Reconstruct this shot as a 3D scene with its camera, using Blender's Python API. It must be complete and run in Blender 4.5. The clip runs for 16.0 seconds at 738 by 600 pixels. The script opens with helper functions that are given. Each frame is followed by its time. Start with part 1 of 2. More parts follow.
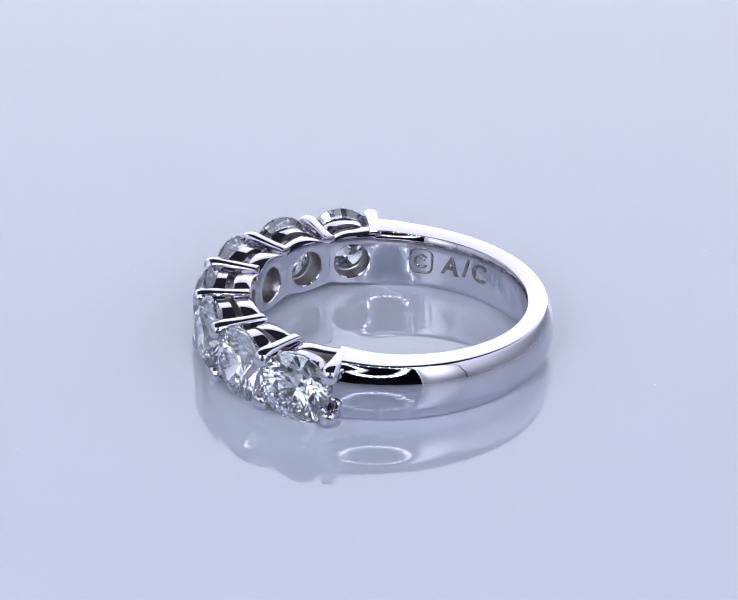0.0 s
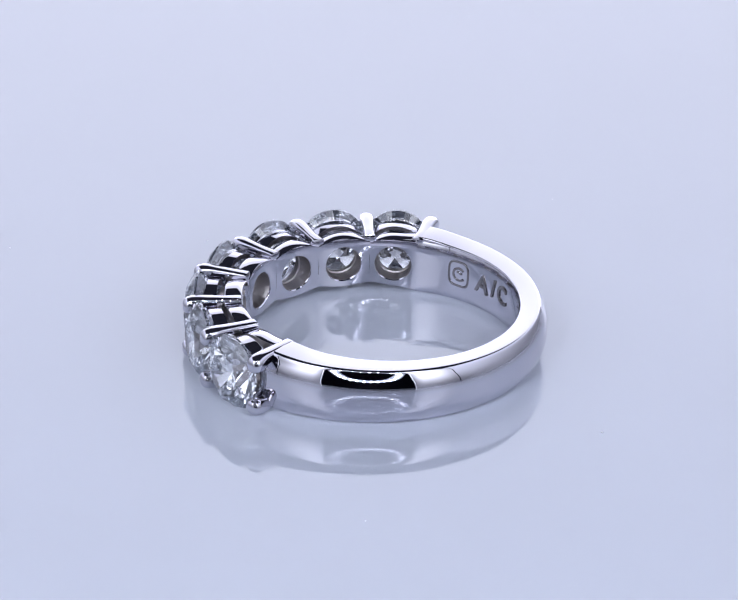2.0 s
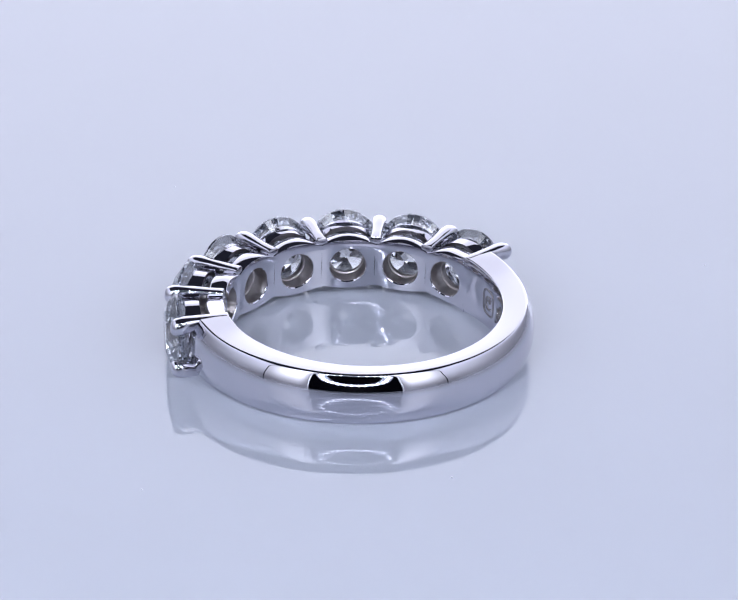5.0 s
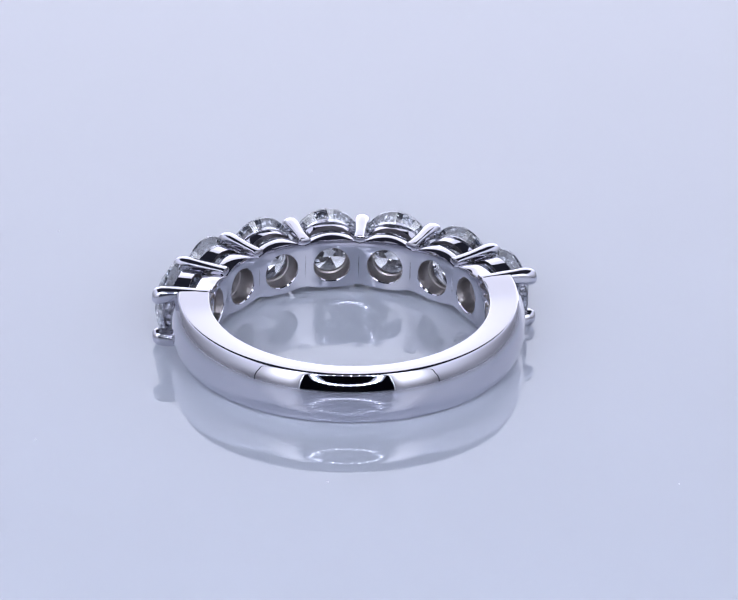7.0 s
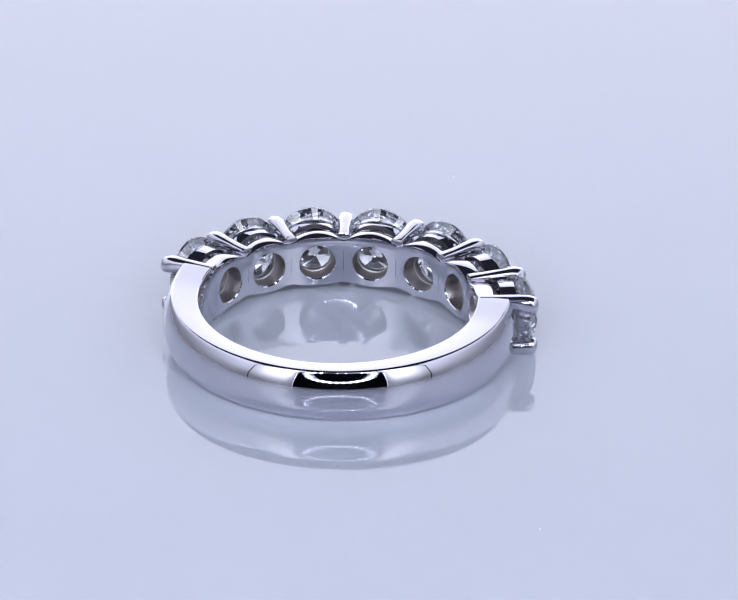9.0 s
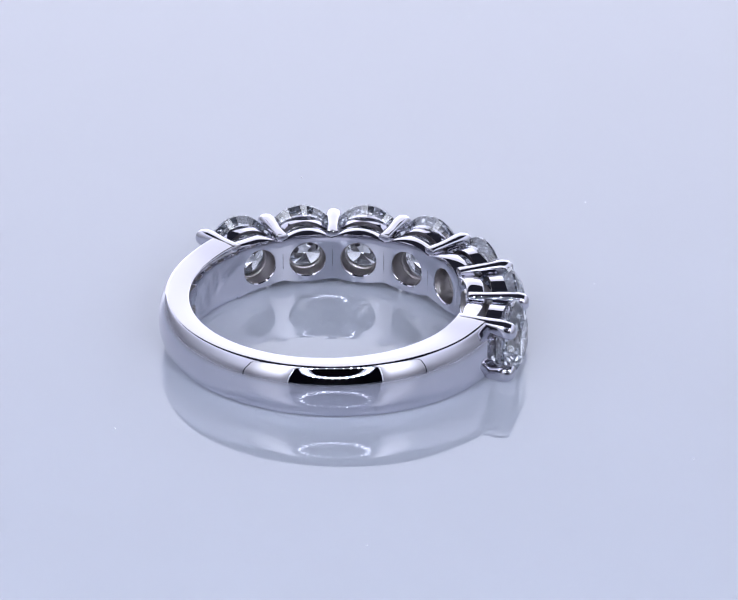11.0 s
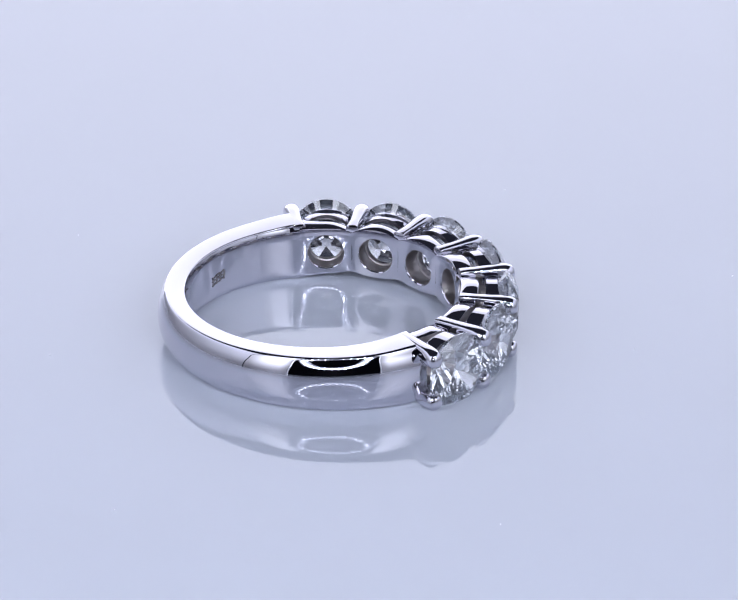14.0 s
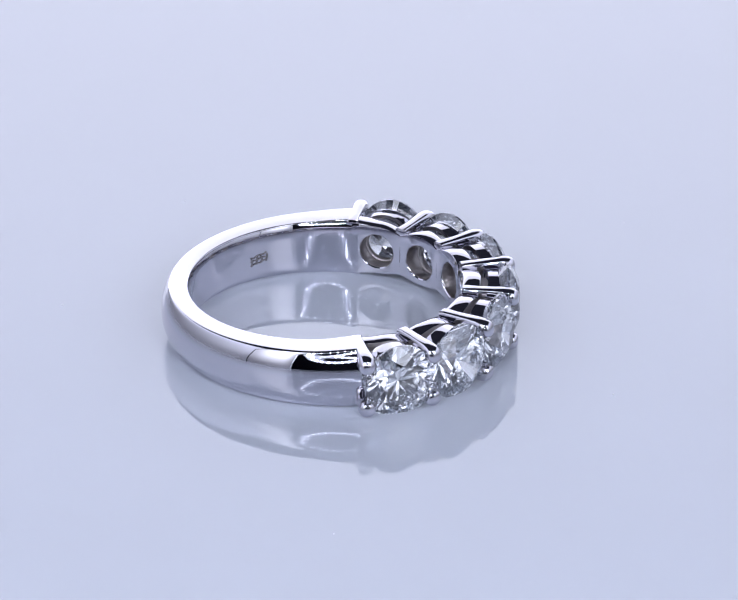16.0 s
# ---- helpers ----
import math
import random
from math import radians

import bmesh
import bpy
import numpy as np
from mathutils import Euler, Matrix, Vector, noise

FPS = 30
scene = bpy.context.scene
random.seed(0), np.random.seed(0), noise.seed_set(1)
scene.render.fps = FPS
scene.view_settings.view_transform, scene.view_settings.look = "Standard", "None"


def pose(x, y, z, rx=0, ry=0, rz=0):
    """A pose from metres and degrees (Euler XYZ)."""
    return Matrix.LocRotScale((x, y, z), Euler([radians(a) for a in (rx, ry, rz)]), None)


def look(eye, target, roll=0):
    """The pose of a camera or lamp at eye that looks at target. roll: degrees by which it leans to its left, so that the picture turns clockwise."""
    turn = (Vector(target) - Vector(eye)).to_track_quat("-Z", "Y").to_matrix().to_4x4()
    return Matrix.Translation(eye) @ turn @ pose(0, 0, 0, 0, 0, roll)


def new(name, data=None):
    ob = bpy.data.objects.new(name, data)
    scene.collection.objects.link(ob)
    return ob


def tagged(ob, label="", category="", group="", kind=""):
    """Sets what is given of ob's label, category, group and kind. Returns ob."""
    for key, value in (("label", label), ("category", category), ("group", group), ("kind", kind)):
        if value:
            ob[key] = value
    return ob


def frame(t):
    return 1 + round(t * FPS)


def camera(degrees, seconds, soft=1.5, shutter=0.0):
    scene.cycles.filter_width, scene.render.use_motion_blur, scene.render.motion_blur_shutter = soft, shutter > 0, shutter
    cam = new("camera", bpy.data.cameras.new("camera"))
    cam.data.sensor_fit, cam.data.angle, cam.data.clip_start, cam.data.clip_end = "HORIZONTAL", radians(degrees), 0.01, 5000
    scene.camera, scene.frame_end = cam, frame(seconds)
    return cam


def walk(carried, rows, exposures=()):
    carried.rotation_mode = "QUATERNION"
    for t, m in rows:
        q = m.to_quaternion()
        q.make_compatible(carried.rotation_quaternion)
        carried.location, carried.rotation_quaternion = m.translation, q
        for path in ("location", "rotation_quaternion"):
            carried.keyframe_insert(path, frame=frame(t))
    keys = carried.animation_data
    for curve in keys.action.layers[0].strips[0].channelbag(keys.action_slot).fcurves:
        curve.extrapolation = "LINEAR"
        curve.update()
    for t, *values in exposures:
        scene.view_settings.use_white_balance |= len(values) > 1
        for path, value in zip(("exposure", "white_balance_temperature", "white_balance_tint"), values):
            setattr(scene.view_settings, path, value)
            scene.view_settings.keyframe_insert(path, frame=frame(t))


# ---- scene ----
# All sizes of the ring below are in millimetres; MM turns them into metres.
MM = 0.001
RI = 8.3                                  # inner radius of the finger hole at its rims
EL, DIST, ROLL = 25.47, 26.055 * RI * MM, 0.80
SPIN, TURN0 = -10.815, 173.4              # degrees per second, heading of the stones at the start
AXIS = Vector((-0.079, -0.641, 0)) * RI * MM
OFFSET = Vector((-0.228, 0.091, 0)) * RI * MM
ANGLES = (-77.6, -57.1, -34.2, -11.1, 12.2, 35.0, 56.8, 79.4)   # prong bars, round the ring
TIPS = (11.85, 11.74, 11.62, 11.52, 11.50, 11.60, 11.64, 11.70)  # radius of their tips

# ---- camera ----
cam = camera(12.0, 16.0, soft=1.4)
AIM = Vector((0, 0, -0.09 * MM))
EYE = AIM + Vector((0, -DIST * math.cos(radians(EL)), DIST * math.sin(radians(EL))))
walk(cam, [(0, look(EYE, AIM, ROLL)), (16, look(EYE, AIM, ROLL))], exposures=[(0, 0.0), (16, 0.0)])


# light needs many turns inside a diamond before it leaves it
scene.cycles.max_bounces, scene.cycles.glossy_bounces, scene.cycles.transmission_bounces = 32, 24, 24

# ---- world: a dark studio round the lit tent ----
world = bpy.data.worlds.new("world")
scene.world = world
world.use_nodes = True
world.node_tree.nodes["Background"].inputs[0].default_value = (0.16, 0.17, 0.27, 1)
world.node_tree.nodes["Background"].inputs[1].default_value = 0.12

# emission of the tent cloths, standing in for lamps outside the tent
BACK_GLOW, SIDE_GLOW, FLAP_GLOW = 1.53, 0.82, 2.8
LED_GLOW, BODY_GLOW = 300.0, 0.0
LIGHT = (0.85, 0.89, 1.11)


# ---- materials ----
def material(name):
    m = bpy.data.materials.new(name)
    m.use_nodes = True
    nt = m.node_tree
    nt.nodes.clear()
    return m, nt.nodes, nt.links, nt.nodes.new("ShaderNodeOutputMaterial")


def principled(nodes, color, rough, metal=0.0):
    b = nodes.new("ShaderNodeBsdfPrincipled")
    b.inputs["Base Color"].default_value = (*color, 1)
    b.inputs["Roughness"].default_value = rough
    b.inputs["Metallic"].default_value = metal
    return b


def polished_metal(name, color, low, high, bump=0.02):
    m, n, l, out = material(name)
    b = principled(n, color, low, 1.0)
    tc = n.new("ShaderNodeTexCoord")
    big, fine = n.new("ShaderNodeTexNoise"), n.new("ShaderNodeTexNoise")
    big.inputs["Scale"].default_value, fine.inputs["Scale"].default_value = 350, 4000
    big.inputs["Detail"].default_value = 3
    ramp = n.new("ShaderNodeMapRange")
    ramp.inputs["From Min"].default_value, ramp.inputs["From Max"].default_value = 0.35, 0.7
    ramp.inputs["To Min"].default_value, ramp.inputs["To Max"].default_value = low, high
    bmp = n.new("ShaderNodeBump")
    bmp.inputs["Strength"].default_value, bmp.inputs["Distance"].default_value = bump, 0.00002
    for t in (big, fine):
        l.new(tc.outputs["Object"], t.inputs["Vector"])
    l.new(big.outputs["Fac"], ramp.inputs["Value"])
    l.new(ramp.outputs["Result"], b.inputs["Roughness"])
    l.new(fine.outputs["Fac"], bmp.inputs["Height"])
    l.new(bmp.outputs["Normal"], b.inputs["Normal"])
    l.new(b.outputs[0], out.inputs[0])
    return m


def diamond_material(ior=2.417):
    m, n, l, out = material("diamond")
    g = n.new("ShaderNodeBsdfGlass")
    g.inputs["Color"].default_value = (0.985, 0.992, 1.0, 1)
    g.inputs["Roughness"].default_value = 0.0
    g.inputs["IOR"].default_value = ior
    l.new(g.outputs[0], out.inputs[0])
    return m


def acrylic(name, color):
    """White gloss sheet with a faint cloudiness and a few hairlines in its polish."""
    m, n, l, out = material(name)
    b = principled(n, color, 0.0)
    b.inputs["IOR"].default_value = 1.86
    tc = n.new("ShaderNodeTexCoord")
    cloud = n.new("ShaderNodeTexNoise")
    cloud.inputs["Scale"].default_value, cloud.inputs["Detail"].default_value = 28, 2
    mix = n.new("ShaderNodeMix")
    mix.data_type = "RGBA"
    mix.inputs[6].default_value = (*[c * 0.985 for c in color], 1)
    mix.inputs[7].default_value = (*color, 1)
    l.new(tc.outputs["Object"], cloud.inputs["Vector"])
    l.new(cloud.outputs["Fac"], mix.inputs[0])
    l.new(mix.outputs[2], b.inputs["Base Color"])
    l.new(b.outputs[0], out.inputs[0])
    return m


def glowing_fabric(name, color, glow, white=0.6, glow_pool=None, dim_foot=0.0, glow_slope=None):
    """Translucent tent cloth whose glow is its own emission, in place of lamps behind it; along x the glow can start,
    peak and fade at given distances.
    """
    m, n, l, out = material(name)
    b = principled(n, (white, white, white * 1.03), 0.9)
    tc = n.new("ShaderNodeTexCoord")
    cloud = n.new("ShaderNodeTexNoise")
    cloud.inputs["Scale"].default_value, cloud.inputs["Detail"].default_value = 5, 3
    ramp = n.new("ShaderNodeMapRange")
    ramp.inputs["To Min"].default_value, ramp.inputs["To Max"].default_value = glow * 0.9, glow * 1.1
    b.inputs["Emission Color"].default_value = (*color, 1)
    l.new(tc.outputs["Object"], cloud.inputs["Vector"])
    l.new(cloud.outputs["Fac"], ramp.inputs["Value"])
    # pool of lamp glow painted along x into the emission; no lamp is built
    if glow_pool:
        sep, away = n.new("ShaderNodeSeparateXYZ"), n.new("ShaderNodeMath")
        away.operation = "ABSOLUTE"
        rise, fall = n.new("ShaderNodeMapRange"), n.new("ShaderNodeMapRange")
        for r, a, z, lo, hi in ((rise, glow_pool[0], glow_pool[1], 0.15, 1.0), (fall, glow_pool[1], glow_pool[2], 1.0, 0.25)):
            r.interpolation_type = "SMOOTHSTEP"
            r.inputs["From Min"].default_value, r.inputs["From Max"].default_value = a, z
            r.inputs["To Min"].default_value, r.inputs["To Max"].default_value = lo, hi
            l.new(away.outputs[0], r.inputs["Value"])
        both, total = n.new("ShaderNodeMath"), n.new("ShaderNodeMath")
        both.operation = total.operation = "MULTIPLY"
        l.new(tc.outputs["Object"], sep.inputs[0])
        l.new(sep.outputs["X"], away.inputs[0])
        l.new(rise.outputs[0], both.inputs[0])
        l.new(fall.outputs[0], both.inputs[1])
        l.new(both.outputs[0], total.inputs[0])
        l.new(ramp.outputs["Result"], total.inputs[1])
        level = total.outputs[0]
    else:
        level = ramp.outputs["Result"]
    # brightness by height is graded straight into the emission
    for glow_slope in ([(0.0, dim_foot, 0.04, 1.0)] if dim_foot else []) + ([glow_slope] if glow_slope else []):
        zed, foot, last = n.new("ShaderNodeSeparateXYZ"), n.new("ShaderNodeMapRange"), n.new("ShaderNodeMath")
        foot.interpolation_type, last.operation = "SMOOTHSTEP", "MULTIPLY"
        foot.inputs["From Min"].default_value, foot.inputs["From Max"].default_value = glow_slope[0], glow_slope[1]
        foot.inputs["To Min"].default_value, foot.inputs["To Max"].default_value = glow_slope[2], glow_slope[3]
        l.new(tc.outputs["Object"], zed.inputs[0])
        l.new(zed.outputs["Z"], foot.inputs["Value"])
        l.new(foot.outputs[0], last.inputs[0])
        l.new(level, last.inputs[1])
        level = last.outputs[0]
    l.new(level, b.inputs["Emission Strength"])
    l.new(b.outputs[0], out.inputs[0])
    return m


def plain(name, color, rough, metal=0.0, glow=0.0, light=(1, 1, 1)):
    m, n, l, out = material(name)
    b = principled(n, color, rough, metal)
    b.inputs["Emission Color"].default_value = (*light, 1)
    b.inputs["Emission Strength"].default_value = glow
    l.new(b.outputs[0], out.inputs[0])
    return m


WHITE_GOLD = polished_metal("white_gold", (0.645, 0.637, 0.69), 0.0, 0.005, 0.0)
# rough brownish cast gold, its colour also darkened for shade between the rails
CAST_SHADED_GOLD = polished_metal("cast_shaded_white_gold", (0.36, 0.335, 0.335), 0.3, 0.5, 0.9)
STAMPED = polished_metal("stamped_white_gold", (0.26, 0.245, 0.25), 0.15, 0.32, 0.3)
DIAMOND = diamond_material()
ACRYLIC = acrylic("white_acrylic", (0.464, 0.494, 0.568))
TENT_FLOOR = acrylic("tent_floor", (0.464, 0.494, 0.568))
# back glow painted to weaken upward, side glow to weaken at the foot
BACK = glowing_fabric("back_cloth", (0.875, 0.89, 1.045), BACK_GLOW, 0.4, glow_slope=(0.09, 0.26, 1.24, 0.70))
SIDE = glowing_fabric("side_cloth", LIGHT, SIDE_GLOW, 0.4, dim_foot=0.17)
# flap emission peaks near the opening, as if a lamp stood there
FLAP = glowing_fabric("flap_cloth", (0.91, 0.945, 1.08), FLAP_GLOW, 0.4, (0.076, 0.100, 0.215), dim_foot=0.14)
BLACK = plain("black_paint", (0.014, 0.013, 0.030), 0.5)
LAMP_BODY = plain("lamp_body", (0.5, 0.5, 0.56), 0.5, glow=BODY_GLOW, light=(0.8, 0.8, 1.0))
DUST = plain("dust", (0.75, 0.76, 0.8), 0.8)
LED = plain("led", (0.9, 0.9, 0.9), 0.4, glow=LED_GLOW, light=(0.88, 0.94, 1.08))


# ---- mesh helpers ----
def mesh_object(name, verts, faces, mat, parent=None, label="", smooth=True, sharp=35, second=None):
    me = bpy.data.meshes.new(name)
    me.from_pydata(verts, [], faces)
    bm = bmesh.new()
    bm.from_mesh(me)
    bmesh.ops.recalc_face_normals(bm, faces=bm.faces)
    for f in bm.faces:
        f.smooth = smooth
    for e in bm.edges:
        if len(e.link_faces) == 2 and e.calc_face_angle(0) > radians(sharp):
            e.smooth = False
    bm.to_mesh(me)
    bm.free()
    me.materials.append(mat)
    if second:
        me.materials.append(second[0])
        for k in second[1]:
            me.polygons[k].material_index = 1
    ob = new(name, me)
    if parent:
        ob.parent = parent
    if label:
        tagged(ob, label)
    return ob


def part(name, bm, mat, parent=None, label="", smooth=False):
    me = bpy.data.meshes.new(name)
    for f in bm.faces:
        f.smooth = smooth
    bm.to_mesh(me)
    bm.free()
    me.materials.append(mat)
    ob = new(name, me)
    if parent:
        ob.parent = parent
    if label:
        tagged(ob, label)
    return ob


def loft(sections, closed=False, caps=True):
    """Faces over equal rings of points."""
    n, verts, faces = len(sections[0]), [], []
    for s in sections:
        verts += s
    count = len(sections)
    for i in range(count if closed else count - 1):
        a, b = i * n, (i + 1) % count * n
        for j in range(n):
            k = (j + 1) % n
            faces.append((a + j, a + k, b + k, b + j))
    if caps and not closed:
        faces.append(tuple(range(n))[::-1])
        faces.append(tuple(range((count - 1) * n, count * n)))
    return verts, faces


def box(x0, x1, y0, y1, z0, z1, bevel=0.0):
    bm = bmesh.new()
    bmesh.ops.create_cube(bm, size=1)
    for v in bm.verts:
        v.co = ((x0 + x1) / 2 + v.co.x * (x1 - x0), (y0 + y1) / 2 + v.co.y * (y1 - y0), (z0 + z1) / 2 + v.co.z * (z1 - z0))
    if bevel:
        bmesh.ops.bevel(bm, geom=bm.edges[:], offset=bevel, segments=2, affect="EDGES")
    return bm


# ---- the lit tent and the dark room ----
HALF, FRONT, DEEP, HIGH, LOW, SIDE_HIGH, GAP = 0.219, -0.150, 0.35, 0.31, 0.29, 0.255, 0.078


def build_tent():
    t = 0.004
    tagged(part("floor", box(-1.2, 1.2, -1.4, 1.2, -0.03, -0.006), TENT_FLOOR), "matt white board under the turntable", "floor", kind="structure")
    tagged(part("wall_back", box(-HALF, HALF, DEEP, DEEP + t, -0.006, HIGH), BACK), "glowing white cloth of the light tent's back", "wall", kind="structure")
    for name, s in (("wall_east", 1), ("wall_west", -1)):
        x0, x1 = sorted((s * (HALF + t), s * HALF))
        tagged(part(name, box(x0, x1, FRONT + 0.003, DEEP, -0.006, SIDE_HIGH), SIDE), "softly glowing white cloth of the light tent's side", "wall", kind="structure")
        x0, x1 = sorted((s * GAP, s * (HALF - 0.001)))
        tagged(part("wall_front_" + name[5:], box(x0, x1, FRONT - t, FRONT, -0.006, LOW), FLAP), "white front flap of the light tent, glowing most beside the opening", "wall", kind="structure")
    tagged(part("wall_room_south", box(-1.2, 1.2, -1.44, -1.40, -0.03, 1.5), BLACK), "black studio wall", "wall", kind="structure")


LAMP_EL, LAMP_DIST, LAMP_R, LEDS = 36.0, 0.190, 0.061, 28


def build_ring_light():
    e = radians(LAMP_EL)
    centre = Vector((0, -LAMP_DIST * math.cos(e), LAMP_DIST * math.sin(e)))
    lamp = tagged(new("ring_light"), "round ring light with white body and small bright diodes", "ring light")
    lamp.matrix_world = look(centre, (0, 0, 0))
    prof = [(LAMP_R - 0.009, -0.001), (LAMP_R - 0.008, -0.002), (LAMP_R + 0.008, -0.002), (LAMP_R + 0.009, -0.001), (LAMP_R + 0.009, 0.012), (LAMP_R - 0.009, 0.012)]
    secs = []
    for i in range(72):
        a = math.tau * i / 72
        secs.append([(r * math.cos(a), r * math.sin(a), z) for r, z in prof])
    v, f = loft(secs, closed=True)
    mesh_object("housing", v, f, LAMP_BODY, lamp)
    first = None
    for i in range(LEDS):
        a = math.tau * (i + 0.5) / LEDS
        if first is None:
            bm = bmesh.new()
            bmesh.ops.create_uvsphere(bm, u_segments=12, v_segments=8, radius=0.0017)
            first = ob = part("diode", bm, LED, lamp, smooth=True)
        else:
            ob = new("diode", first.data)
            ob.parent = lamp
        ob.location = (LAMP_R * math.cos(a), LAMP_R * math.sin(a), -0.0028)


# ---- the turntable ----
def build_turntable():
    prof = [(0.0, -0.0055), (0.105, -0.0055), (0.110, -0.005), (0.110, -0.0006), (0.1094, 0.0)]
    secs = []
    for i in range(128):
        a = math.tau * i / 128
        secs.append([(r * math.cos(a), r * math.sin(a), z) for r, z in prof[1:]])
    n, verts, faces = 4, [], []
    for s in secs:
        verts += s
    for i in range(128):
        a, b = i * n, (i + 1) % 128 * n
        for j in range(n - 1):
            faces.append((a + j, b + j, b + j + 1, a + j + 1))
    faces.append([i * n + n - 1 for i in range(128)])
    faces.append([i * n for i in range(128)][::-1])
    ob = mesh_object("turntable", verts, faces, ACRYLIC)
    tagged(ob, "white glossy acrylic turntable that mirrors the ring", "turntable")
    return ob


# ---- the ring ----
def zt(x):
    """Half width of the ring, which widens towards the stones."""
    return 1.745 + 0.018 * x


def rim(th):
    """Radius of the shank's outer edge."""
    return 0.64 * math.cos(th) + math.sqrt(10.08 ** 2 - (0.64 * math.sin(th)) ** 2)


def lift(th):
    """The shoulders beside the outermost stones stand a little proud."""
    return 0.13 * math.exp(-(((math.degrees(th) + 180) % 360 - 180) ** 2 / 78.5 - 78.5) ** 2 / 520)


def polar(r, th, z):
    return (r * math.cos(th) * MM, r * math.sin(th) * MM, z * MM)


INNER_BULGE, OUTER_BULGE = 0.14, 0.38


def inner_r(z, half):
    return RI - INNER_BULGE * max(0.0, 1 - abs(z / half) ** 6)


def build_shank(ring):
    a0, a1 = radians(ANGLES[7] - 0.3), math.tau + radians(ANGLES[0] + 0.3)
    secs, steps = [], 160
    for i in range(steps + 1):
        th = a0 + (a1 - a0) * i / steps
        ro = rim(th)
        h = zt(ro * math.cos(th))
        s = []
        ro += 0.12
        b, q = 0.20, OUTER_BULGE
        for k in range(17):                                   # outer face, from the upper to the lower edge
            z = (h - b) * (1 - 2 * k / 16)
            s.append((ro + q * (1 - abs(z / (h - b)) ** 2.4), z))
        lower = [(ro - 0.040, -h + 0.135), (ro - 0.083, -h + 0.077), (ro - 0.112, -h + 0.047), (ro - 0.129, -h + 0.034), (ro - 0.147, -h + 0.023), (ro - 0.168, -h + 0.014), (ro - 0.189, -h + 0.007), (ro - 0.2406, -h), (ro - 0.28, -h),
                 *((RI + 0.10 - 0.10 * math.sin(a), -h + 0.10 - 0.10 * math.cos(a)) for a in (radians(15 * k) for k in range(6)))]
        s += lower
        for k in range(25):
            z = -(h - 0.10) * math.sin(math.pi / 2 * (1 - 2 * k / 24))
            s.append((inner_r(z, h - 0.10), z))
        s += [(r, -z + lift(th)) for r, z in reversed(lower)]
        secs.append([polar(r, th, z) for r, z in s])
    v, f = loft(secs)
    return mesh_object("shank", v, f, WHITE_GOLD, ring, "polished half-round white gold shank", sharp=50)


def cell_outline(r, th0, th1, z0, sag, hole, n=14, m=7, low=0.0, flat=0):
    """Outline of one stone's cell at radius r, and the matching ring of its hole."""
    mid, um = (th0 + th1) / 2, (th1 - th0) / 2 * r
    pts = []
    edge = lambda u: z0 - sag * (u / um) ** 2 if u * flat <= 0 else z0 + 0.10 * (u / um) ** 2
    foot = lambda u: low * (1 - max(0.0, u * flat / um))
    for k in range(n):
        u = um * (1 - 2 * k / n)
        pts.append((u, edge(u)))
    for k in range(m):
        pts.append((-um, edge(-um) - (2 * edge(-um) - foot(-um)) * k / m))
    for k in range(n):
        u = -um * (1 - 2 * k / n)
        pts.append((u, foot(u) - edge(u)))
    for k in range(m):
        pts.append((um, foot(um) - edge(um) + (2 * edge(um) - foot(um)) * k / m))
    inner = []
    for u, z in pts:
        a = math.atan2(z, u)
        inner.append((hole * math.cos(a), hole * math.sin(a)))
    return mid, pts, inner


def ring_of(points, mid, radius):
    return [polar(radius(z) if callable(radius) else radius, mid + u / (radius(z) if callable(radius) else radius), z) for u, z in points]


def smooth_wall(me, first, last, half):
    """Gives the inner wall's faces, between the points first and last, the normals of the finger hole, so that the cells join without a seam."""
    normals = []
    for p in me.polygons:
        wall = all(first <= k < last for k in p.vertices)
        for k in p.vertices:
            if wall:
                x, y, z = me.vertices[k].co / MM
                r, rise = math.hypot(x, y), INNER_BULGE * 6 * math.copysign(min(1.0, abs(z / half)) ** 5, z) / half
                normals.append(Vector((-x / r, -y / r, rise)).normalized())
            else:
                normals.append(Vector((0, 0, 0)))
    me.normals_split_custom_set(normals)


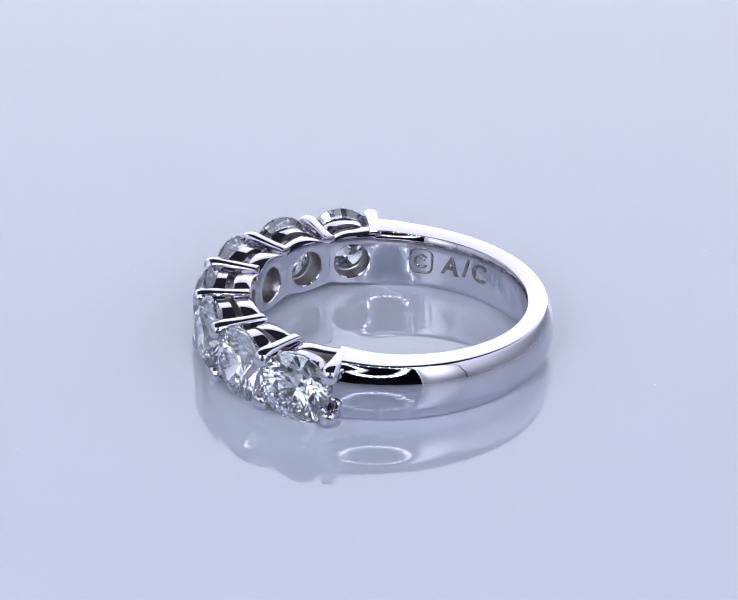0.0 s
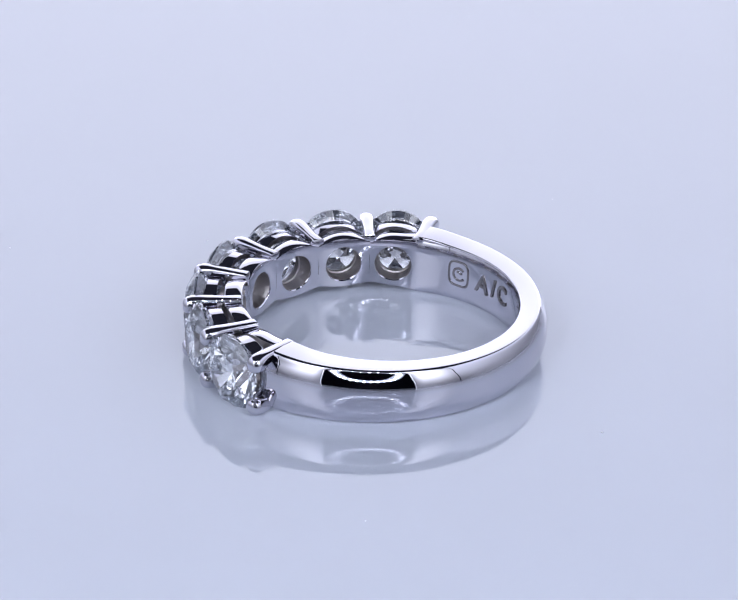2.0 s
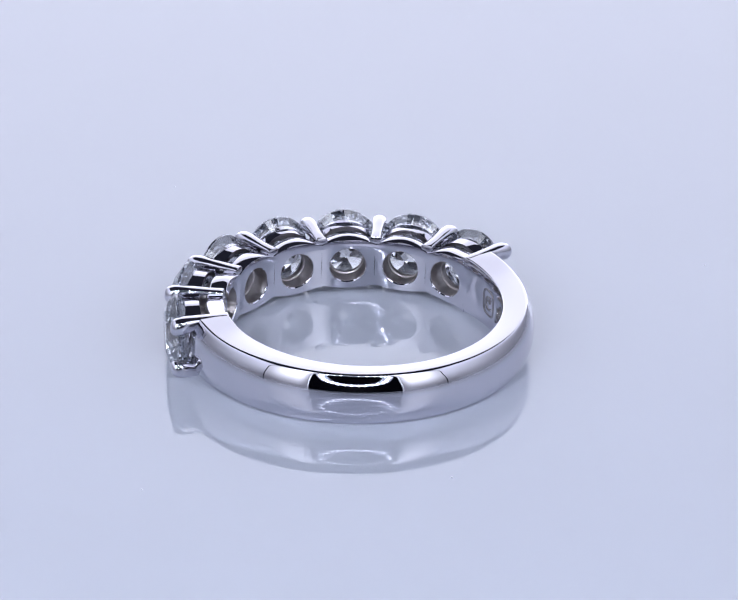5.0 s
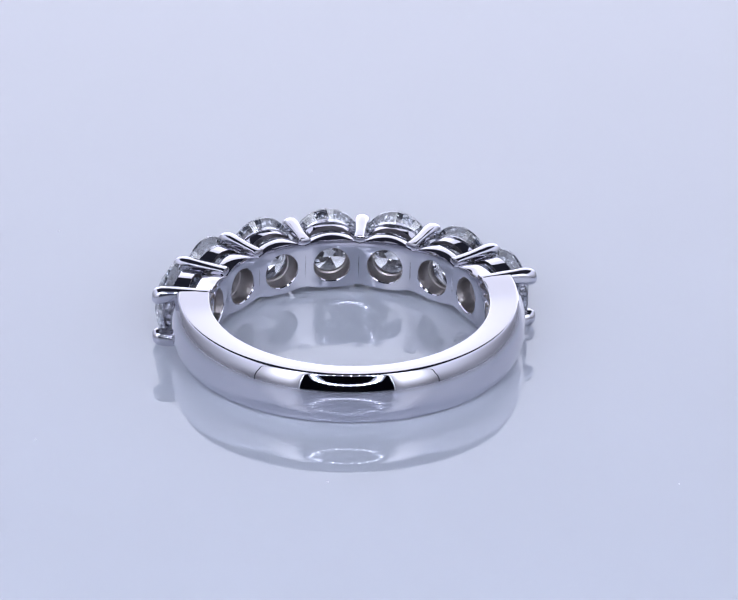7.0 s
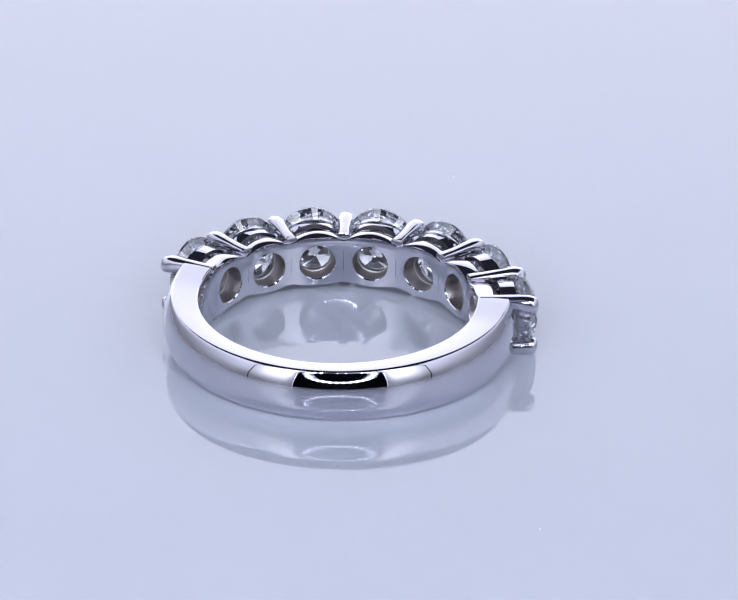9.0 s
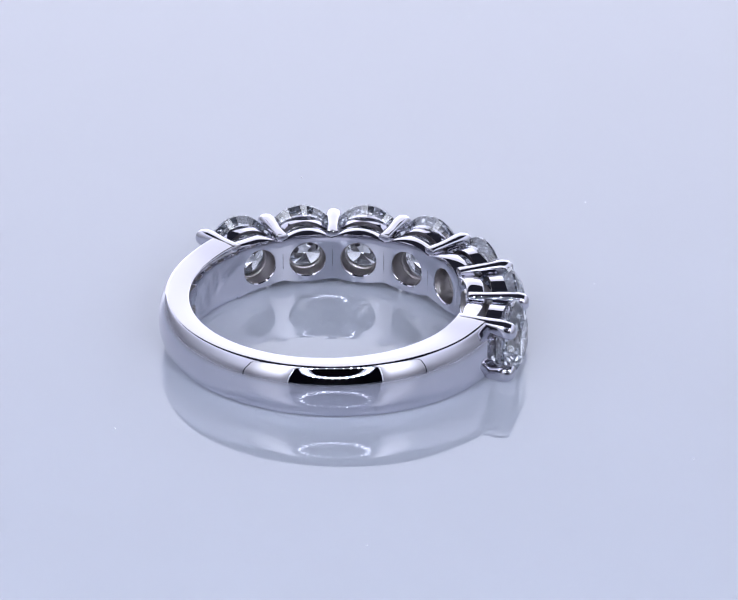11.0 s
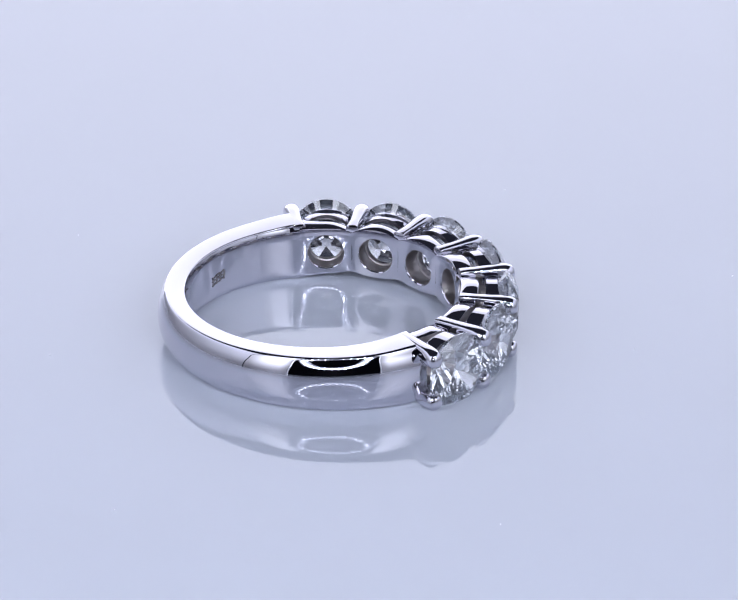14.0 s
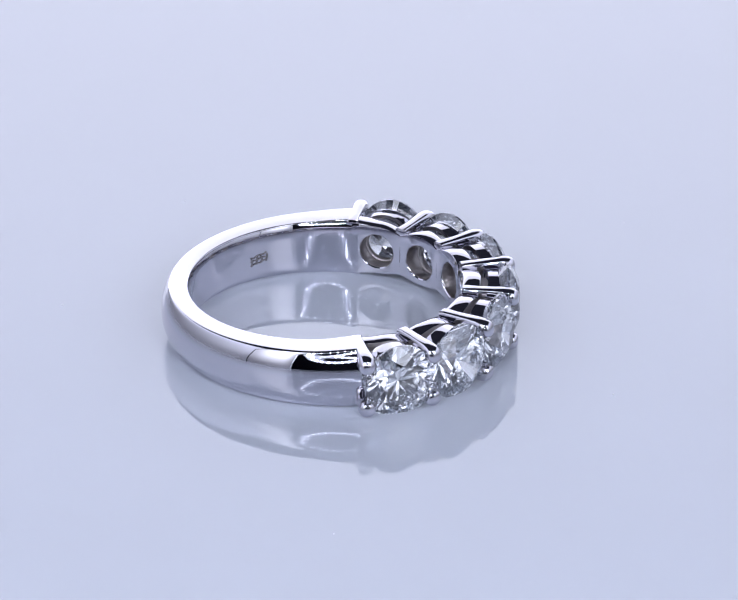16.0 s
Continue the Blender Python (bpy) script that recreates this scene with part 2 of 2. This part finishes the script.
def build_cell(ring, th0, th1, flat):
    """Inner wall and lower rail under one stone, with its round hole, and the upper rail."""
    mid = (th0 + th1) / 2
    top = zt(9.0 * math.cos(mid))
    face = lambda z: inner_r(z, top)
    secs = []
    _, o, i = cell_outline(RI, th0, th1, top - 0.12, 0.32, 1.10, low=0.16, flat=flat)
    for r, k in ((9.42, 0.98), (9.38, 0.91), (9.22, 0.91), (9.18, 0.99)):      # the lip under the stone
        secs.append(ring_of([(u * k, z * k) for u, z in i], mid, r))
    secs.append(ring_of(i, mid, lambda z: face(z) + 0.06))
    secs.append(ring_of([(u * 1.05, z * 1.05) for u, z in i], mid, face))
    for k in (0.2, 0.4, 0.6, 0.75, 0.85, 0.92, 0.97, 1.0):
        secs.append(ring_of([(p * 1.05 * (1 - k) + u * k, q * 1.05 * (1 - k) + z * 0.97 * k) for (p, q), (u, z) in zip(i, o)], mid, face))
    secs.append(ring_of(o, mid, lambda z: face(z) + 0.06))
    for r, z0, sag in ((8.55, top - 0.06, 0.45), (9.15, top - 0.06, 0.62), (9.25, top - 0.12, 0.62)):
        _, o, _ = cell_outline(r, th0, th1, z0, sag, 1.2, low=0.14, flat=flat)
        secs.append(ring_of(o, mid, r))
    v, f = loft(secs, closed=True)
    basket = mesh_object("basket", v, f, WHITE_GOLD, ring, sharp=40, second=(CAST_SHADED_GOLD, [*range(4 * len(o)), *range(len(f) - len(o), len(f))]))
    smooth_wall(basket.data, 6 * len(o), 14 * len(o), top)
    secs = []
    for r, ro, k in ((9.72, 1.92, 1), (9.78, 2.0, 1), (10.55, 2.10, 1), (10.62, 2.05, 1), (10.62, 1.86, 0), (9.72, 1.62, 0)):
        s = []
        for j in range(48):
            a = math.tau * j / 48
            um = (th1 - th0) / 2 * r
            s.append((max(-um, min(um, ro * math.cos(a))), min(ro, top + 0.02) * math.sin(a)))
        secs.append(ring_of(s, mid, r))
    v, f = loft(secs, closed=True)
    mesh_object("upper_rail", v, f, WHITE_GOLD, basket, sharp=40)
    # struts between the rails sit under the prongs, seen through the slot, coloured dark for its shade
    secs = []
    for r in (9.2, 9.76):
        _, o, i = cell_outline(r, th0, th1, top - 0.72, 0.45, 1.15)
        secs.append([polar(r, mid + u / r, z) for u, z in o])
        secs.append([polar(r, mid + u / r, z) for u, z in i])
    v, f = loft([secs[0], secs[2], secs[3], secs[1]], closed=True)
    mesh_object("collar", v, f, CAST_SHADED_GOLD, basket, "matt cast collar between the rails, darkened for the slot's shade", sharp=40)


def build_prong(ring, th, tip, up):
    """A bar from the inner wall to a rounded claw over the edges of two stones."""
    secs = []
    for r, w, lo, dz, e in ((8.25, 0.62, 0.34, -0.16, 3.5), (8.31, 0.80, 0.40, -0.03, 3.5), (8.5, 0.70, 0.5, 0.0, 3.5), (9.2, 0.70, 0.6, 0.0, 3.2), (10.2, 0.82, 0.7, 0.03, 3.0),
                            (10.8, 0.93, 0.92, 0.06, 2.8), (11.2, 1.02, 1.05, 0.05, 2.4), (11.5, 1.0, 1.0, -0.02, 2.2), (11.68, 0.80, 0.80, -0.14, 2.0), (11.77, 0.42, 0.46, -0.36, 2.0)):
        if up < 0 and r < 8.4:
            continue
        if up < 0 and r < 10:
            dz -= 0.48 * (10 - r) / 1.8
        r += (tip - 11.75) * max(0.0, (r - 9) / 2.75)
        h = zt(r * math.cos(th)) + 0.02 + dz + (lift(th) if up > 0 else 0)
        s = []
        for j in range(20):
            a = math.tau * j / 20
            c, d = math.cos(a), math.sin(a)
            u = w / 2 * math.copysign(abs(c) ** (2 / e), c)
            z = h - lo / 2 + lo / 2 * math.copysign(abs(d) ** (2 / e), d)
            s.append(polar(r, th + u / r, up * z))
        secs.append(s)
    v, f = loft(secs)
    mesh_object("prong", v, f, WHITE_GOLD, ring, sharp=50)


def brilliant(radius, crown=0.275, pav=0.85):
    """Vertices of a round brilliant, its table towards +x."""
    bm = bmesh.new()
    table, girdle = 0.56, 0.03
    pts = []
    for k in range(8):
        a, m = math.tau * k / 8, math.tau * (k + 0.5) / 8
        pts.append((table, a, girdle + crown))
        x = 0.79 * math.cos(math.pi / 8)
        pts.append((0.79, m, girdle + crown * (1 - (x - table) / (1 - table))))
        x = 0.24 * math.cos(math.pi / 8)
        pts.append((0.24, m, -girdle - pav * (1 - x)))
    for k in range(32):
        a = math.tau * k / 32
        pts += [(1, a, girdle), (1, a, -girdle)]
    pts.append((0, 0, -girdle - pav))
    for r, a, h in pts:
        bm.verts.new((h * radius * MM, 0.935 * r * math.cos(a) * radius * MM, r * math.sin(a) * radius * MM))
    bmesh.ops.convex_hull(bm, input=bm.verts[:])
    bmesh.ops.dissolve_limit(bm, angle_limit=radians(0.6), verts=bm.verts[:], edges=bm.edges[:])
    bmesh.ops.recalc_face_normals(bm, faces=bm.faces)
    return bm


STONE_R = 2.30
RISE = (-0.04, 0.10, 0.20, 0.22, 0.18, 0.10, 0.02)          # how far each stone sits above the middle of the band


def build_ring():
    ring = tagged(new("diamond_ring"), "polished white gold ring with seven round diamonds lying on its side", "ring")
    shank = build_shank(ring)
    stone = None
    for a, b, ta, tb, rise in zip(ANGLES, ANGLES[1:], TIPS, TIPS[1:], RISE):
        th0, th1 = radians(a), radians(b)
        build_cell(ring, th0, th1, -1 if a == ANGLES[0] else 1 if b == ANGLES[-1] else 0)
        mid = (th0 + th1) / 2
        if stone is None:
            stone = ob = part("diamond", brilliant(STONE_R), DIAMOND, ring, "clear round brilliant-cut diamond")
        else:
            ob = tagged(new("diamond", stone.data), "clear round brilliant-cut diamond")
            ob.parent = ring
        ob.matrix_local = Matrix.Rotation(mid, 4, "Z") @ Matrix.Translation(((ta / 2 + tb / 2 - 0.63) * MM, 0, rise * MM))
    for a, tip in zip(ANGLES, TIPS):
        for up in (1, -1):
            build_prong(ring, radians(a), tip + (0.14 if abs(a) < 70 else 0.05), up)
    return ring, shank


def on_wall(x, y, h, turn):
    """Place on the inner wall of the shank: x along it, y across it, h above it, in millimetres, round the heading turn."""
    r = inner_r(y, 1.66) - h
    return polar(r, radians(turn) - x / RI, y)


def bead(name, path, width, turn, x, y, parent, closed):
    """A raised line of a stamp along a path on the inner wall."""
    secs, count = [], len(path)
    for k, (a, b) in enumerate(path):
        p, q = path[(k - 1) % count if closed else max(k - 1, 0)], path[(k + 1) % count if closed else min(k + 1, count - 1)]
        dx, dy = q[0] - p[0], q[1] - p[1]
        n = math.hypot(dx, dy) or 1
        nx, ny = -dy / n * width / 2, dx / n * width / 2
        secs.append([on_wall(x + a + nx * u, y + b + ny * u, h, turn) for u, h in ((-1, -0.02), (-0.7, 0.035), (0, 0.055), (0.7, 0.035), (1, -0.02))])
    v, f = loft(secs, closed=closed)
    return mesh_object(name, v, f, STAMPED, parent, "stamped mark", sharp=60)


def build_letter(char, size, turn, y, slant, parent):
    curve = bpy.data.curves.new("letter", "FONT")
    curve.body, curve.size, curve.extrude, curve.bevel_depth = char, size, 0.03, 0.03
    curve.align_x, curve.align_y = "CENTER", "CENTER"
    temp = new("letter_curve", curve)
    me = bpy.data.meshes.new_from_object(temp.evaluated_get(bpy.context.evaluated_depsgraph_get()))
    bpy.data.objects.remove(temp)
    bpy.data.curves.remove(curve)
    for v in me.vertices:
        v.co = on_wall(v.co.x + slant * v.co.y, y + v.co.y, v.co.z + 0.02, turn)
    me.materials.clear()
    me.materials.append(STAMPED)
    ob = new("letter", me)
    ob.parent = parent
    tagged(ob, "stamped letter " + char if char != "/" else "stamped stroke")


def build_marks(shank):
    border = []
    for k in range(40):
        a = math.tau * k / 40
        c, d = math.cos(a), math.sin(a)
        border.append((0.72 * math.copysign(abs(c) ** 0.55, c), 0.80 * math.copysign(abs(d) ** 0.55, d)))
    bead("stamp_border", border, 0.16, 262.0, 0, 0.15, shank, True)
    bead("stamp_curl", [(0.42 * math.cos(a), 0.40 * math.sin(a)) for a in (radians(40 + 280 * k / 24) for k in range(25))], 0.17, 262.0, 0.02, 0.12, shank, False)
    bead("stamp_bar", [(-0.18 + 0.06 * k, 0.10 + 0.05 * math.sin(k)) for k in range(7)], 0.16, 262.0, 0.05, 0.14, shank, False)
    build_letter("A", 1.68, 248.4, 0.08, 0.12, shank)
    build_letter("/", 1.68, 240.6, 0.22, 0.0, shank)
    build_letter("C", 1.68, 233.4, 0.22, 0.0, shank)
    for k in range(4):                                        # a mark too small to read
        x = -0.52 + 0.35 * k
        bead("stamp_bar", [(x, -0.28 + 0.05 * k), (x + 0.05, -0.05 + 0.05 * k), (x - 0.02 + 0.1 * (k % 2), 0.22 + 0.05 * k)], 0.15, 121.7, 0, -0.28, shank, False)
    for y in (-0.24, 0.0, 0.24):
        bead("stamp_bar", [(-0.58 + 0.23 * k, y + 0.04 * k + 0.05 * math.sin(2.3 * k + 9 * y)) for k in range(6)], 0.11, 121.7, 0, -0.28, shank, False)


def build_specks(table):
    """Dust and one hairline on the gloss sheet, in millimetres from its centre."""
    first = None
    for x, y, size, turn in ((-14, 9, 0.10, 20), (17.5, -6, 0.13, 50), (-19, -15, 0.09, 110), (22, 13, 0.11, 160), (4, 24, 0.10, 70), (-25, 3, 0.12, 10), (9, -21, 0.09, 35)):
        if first is None:
            bm = bmesh.new()
            bmesh.ops.create_icosphere(bm, subdivisions=1, radius=1 * MM)
            first = ob = part("speck", bm, DUST, table, "tiny pale speck of dust")
        else:
            ob = tagged(new("speck", first.data), "tiny pale speck of dust")
            ob.parent = table
        ob.matrix_local = pose(x * MM, y * MM, 0.02 * MM, 0, 0, turn) @ Matrix.Diagonal((size * 0.7, size * 0.3, 0.04, 1))


def ring_pose(turn):
    phi = radians(turn)
    at = AXIS + Matrix.Rotation(phi, 3, "Z") @ OFFSET
    return Matrix.Translation((at.x, at.y, (zt(0) + 0.02) * MM)) @ Matrix.Rotation(phi, 4, "Z") @ Matrix.Rotation(-math.atan(0.018), 4, "Y")


build_tent()
build_ring_light()
turntable = build_turntable()
ring, shank = build_ring()
build_marks(shank)
build_specks(turntable)


def motions():
    times = range(0, 17)
    walk(ring, [(t, ring_pose(TURN0 + SPIN * t)) for t in times])
    walk(turntable, [(t, pose(AXIS.x, AXIS.y, 0, 0, 0, SPIN * t)) for t in times])


motions()
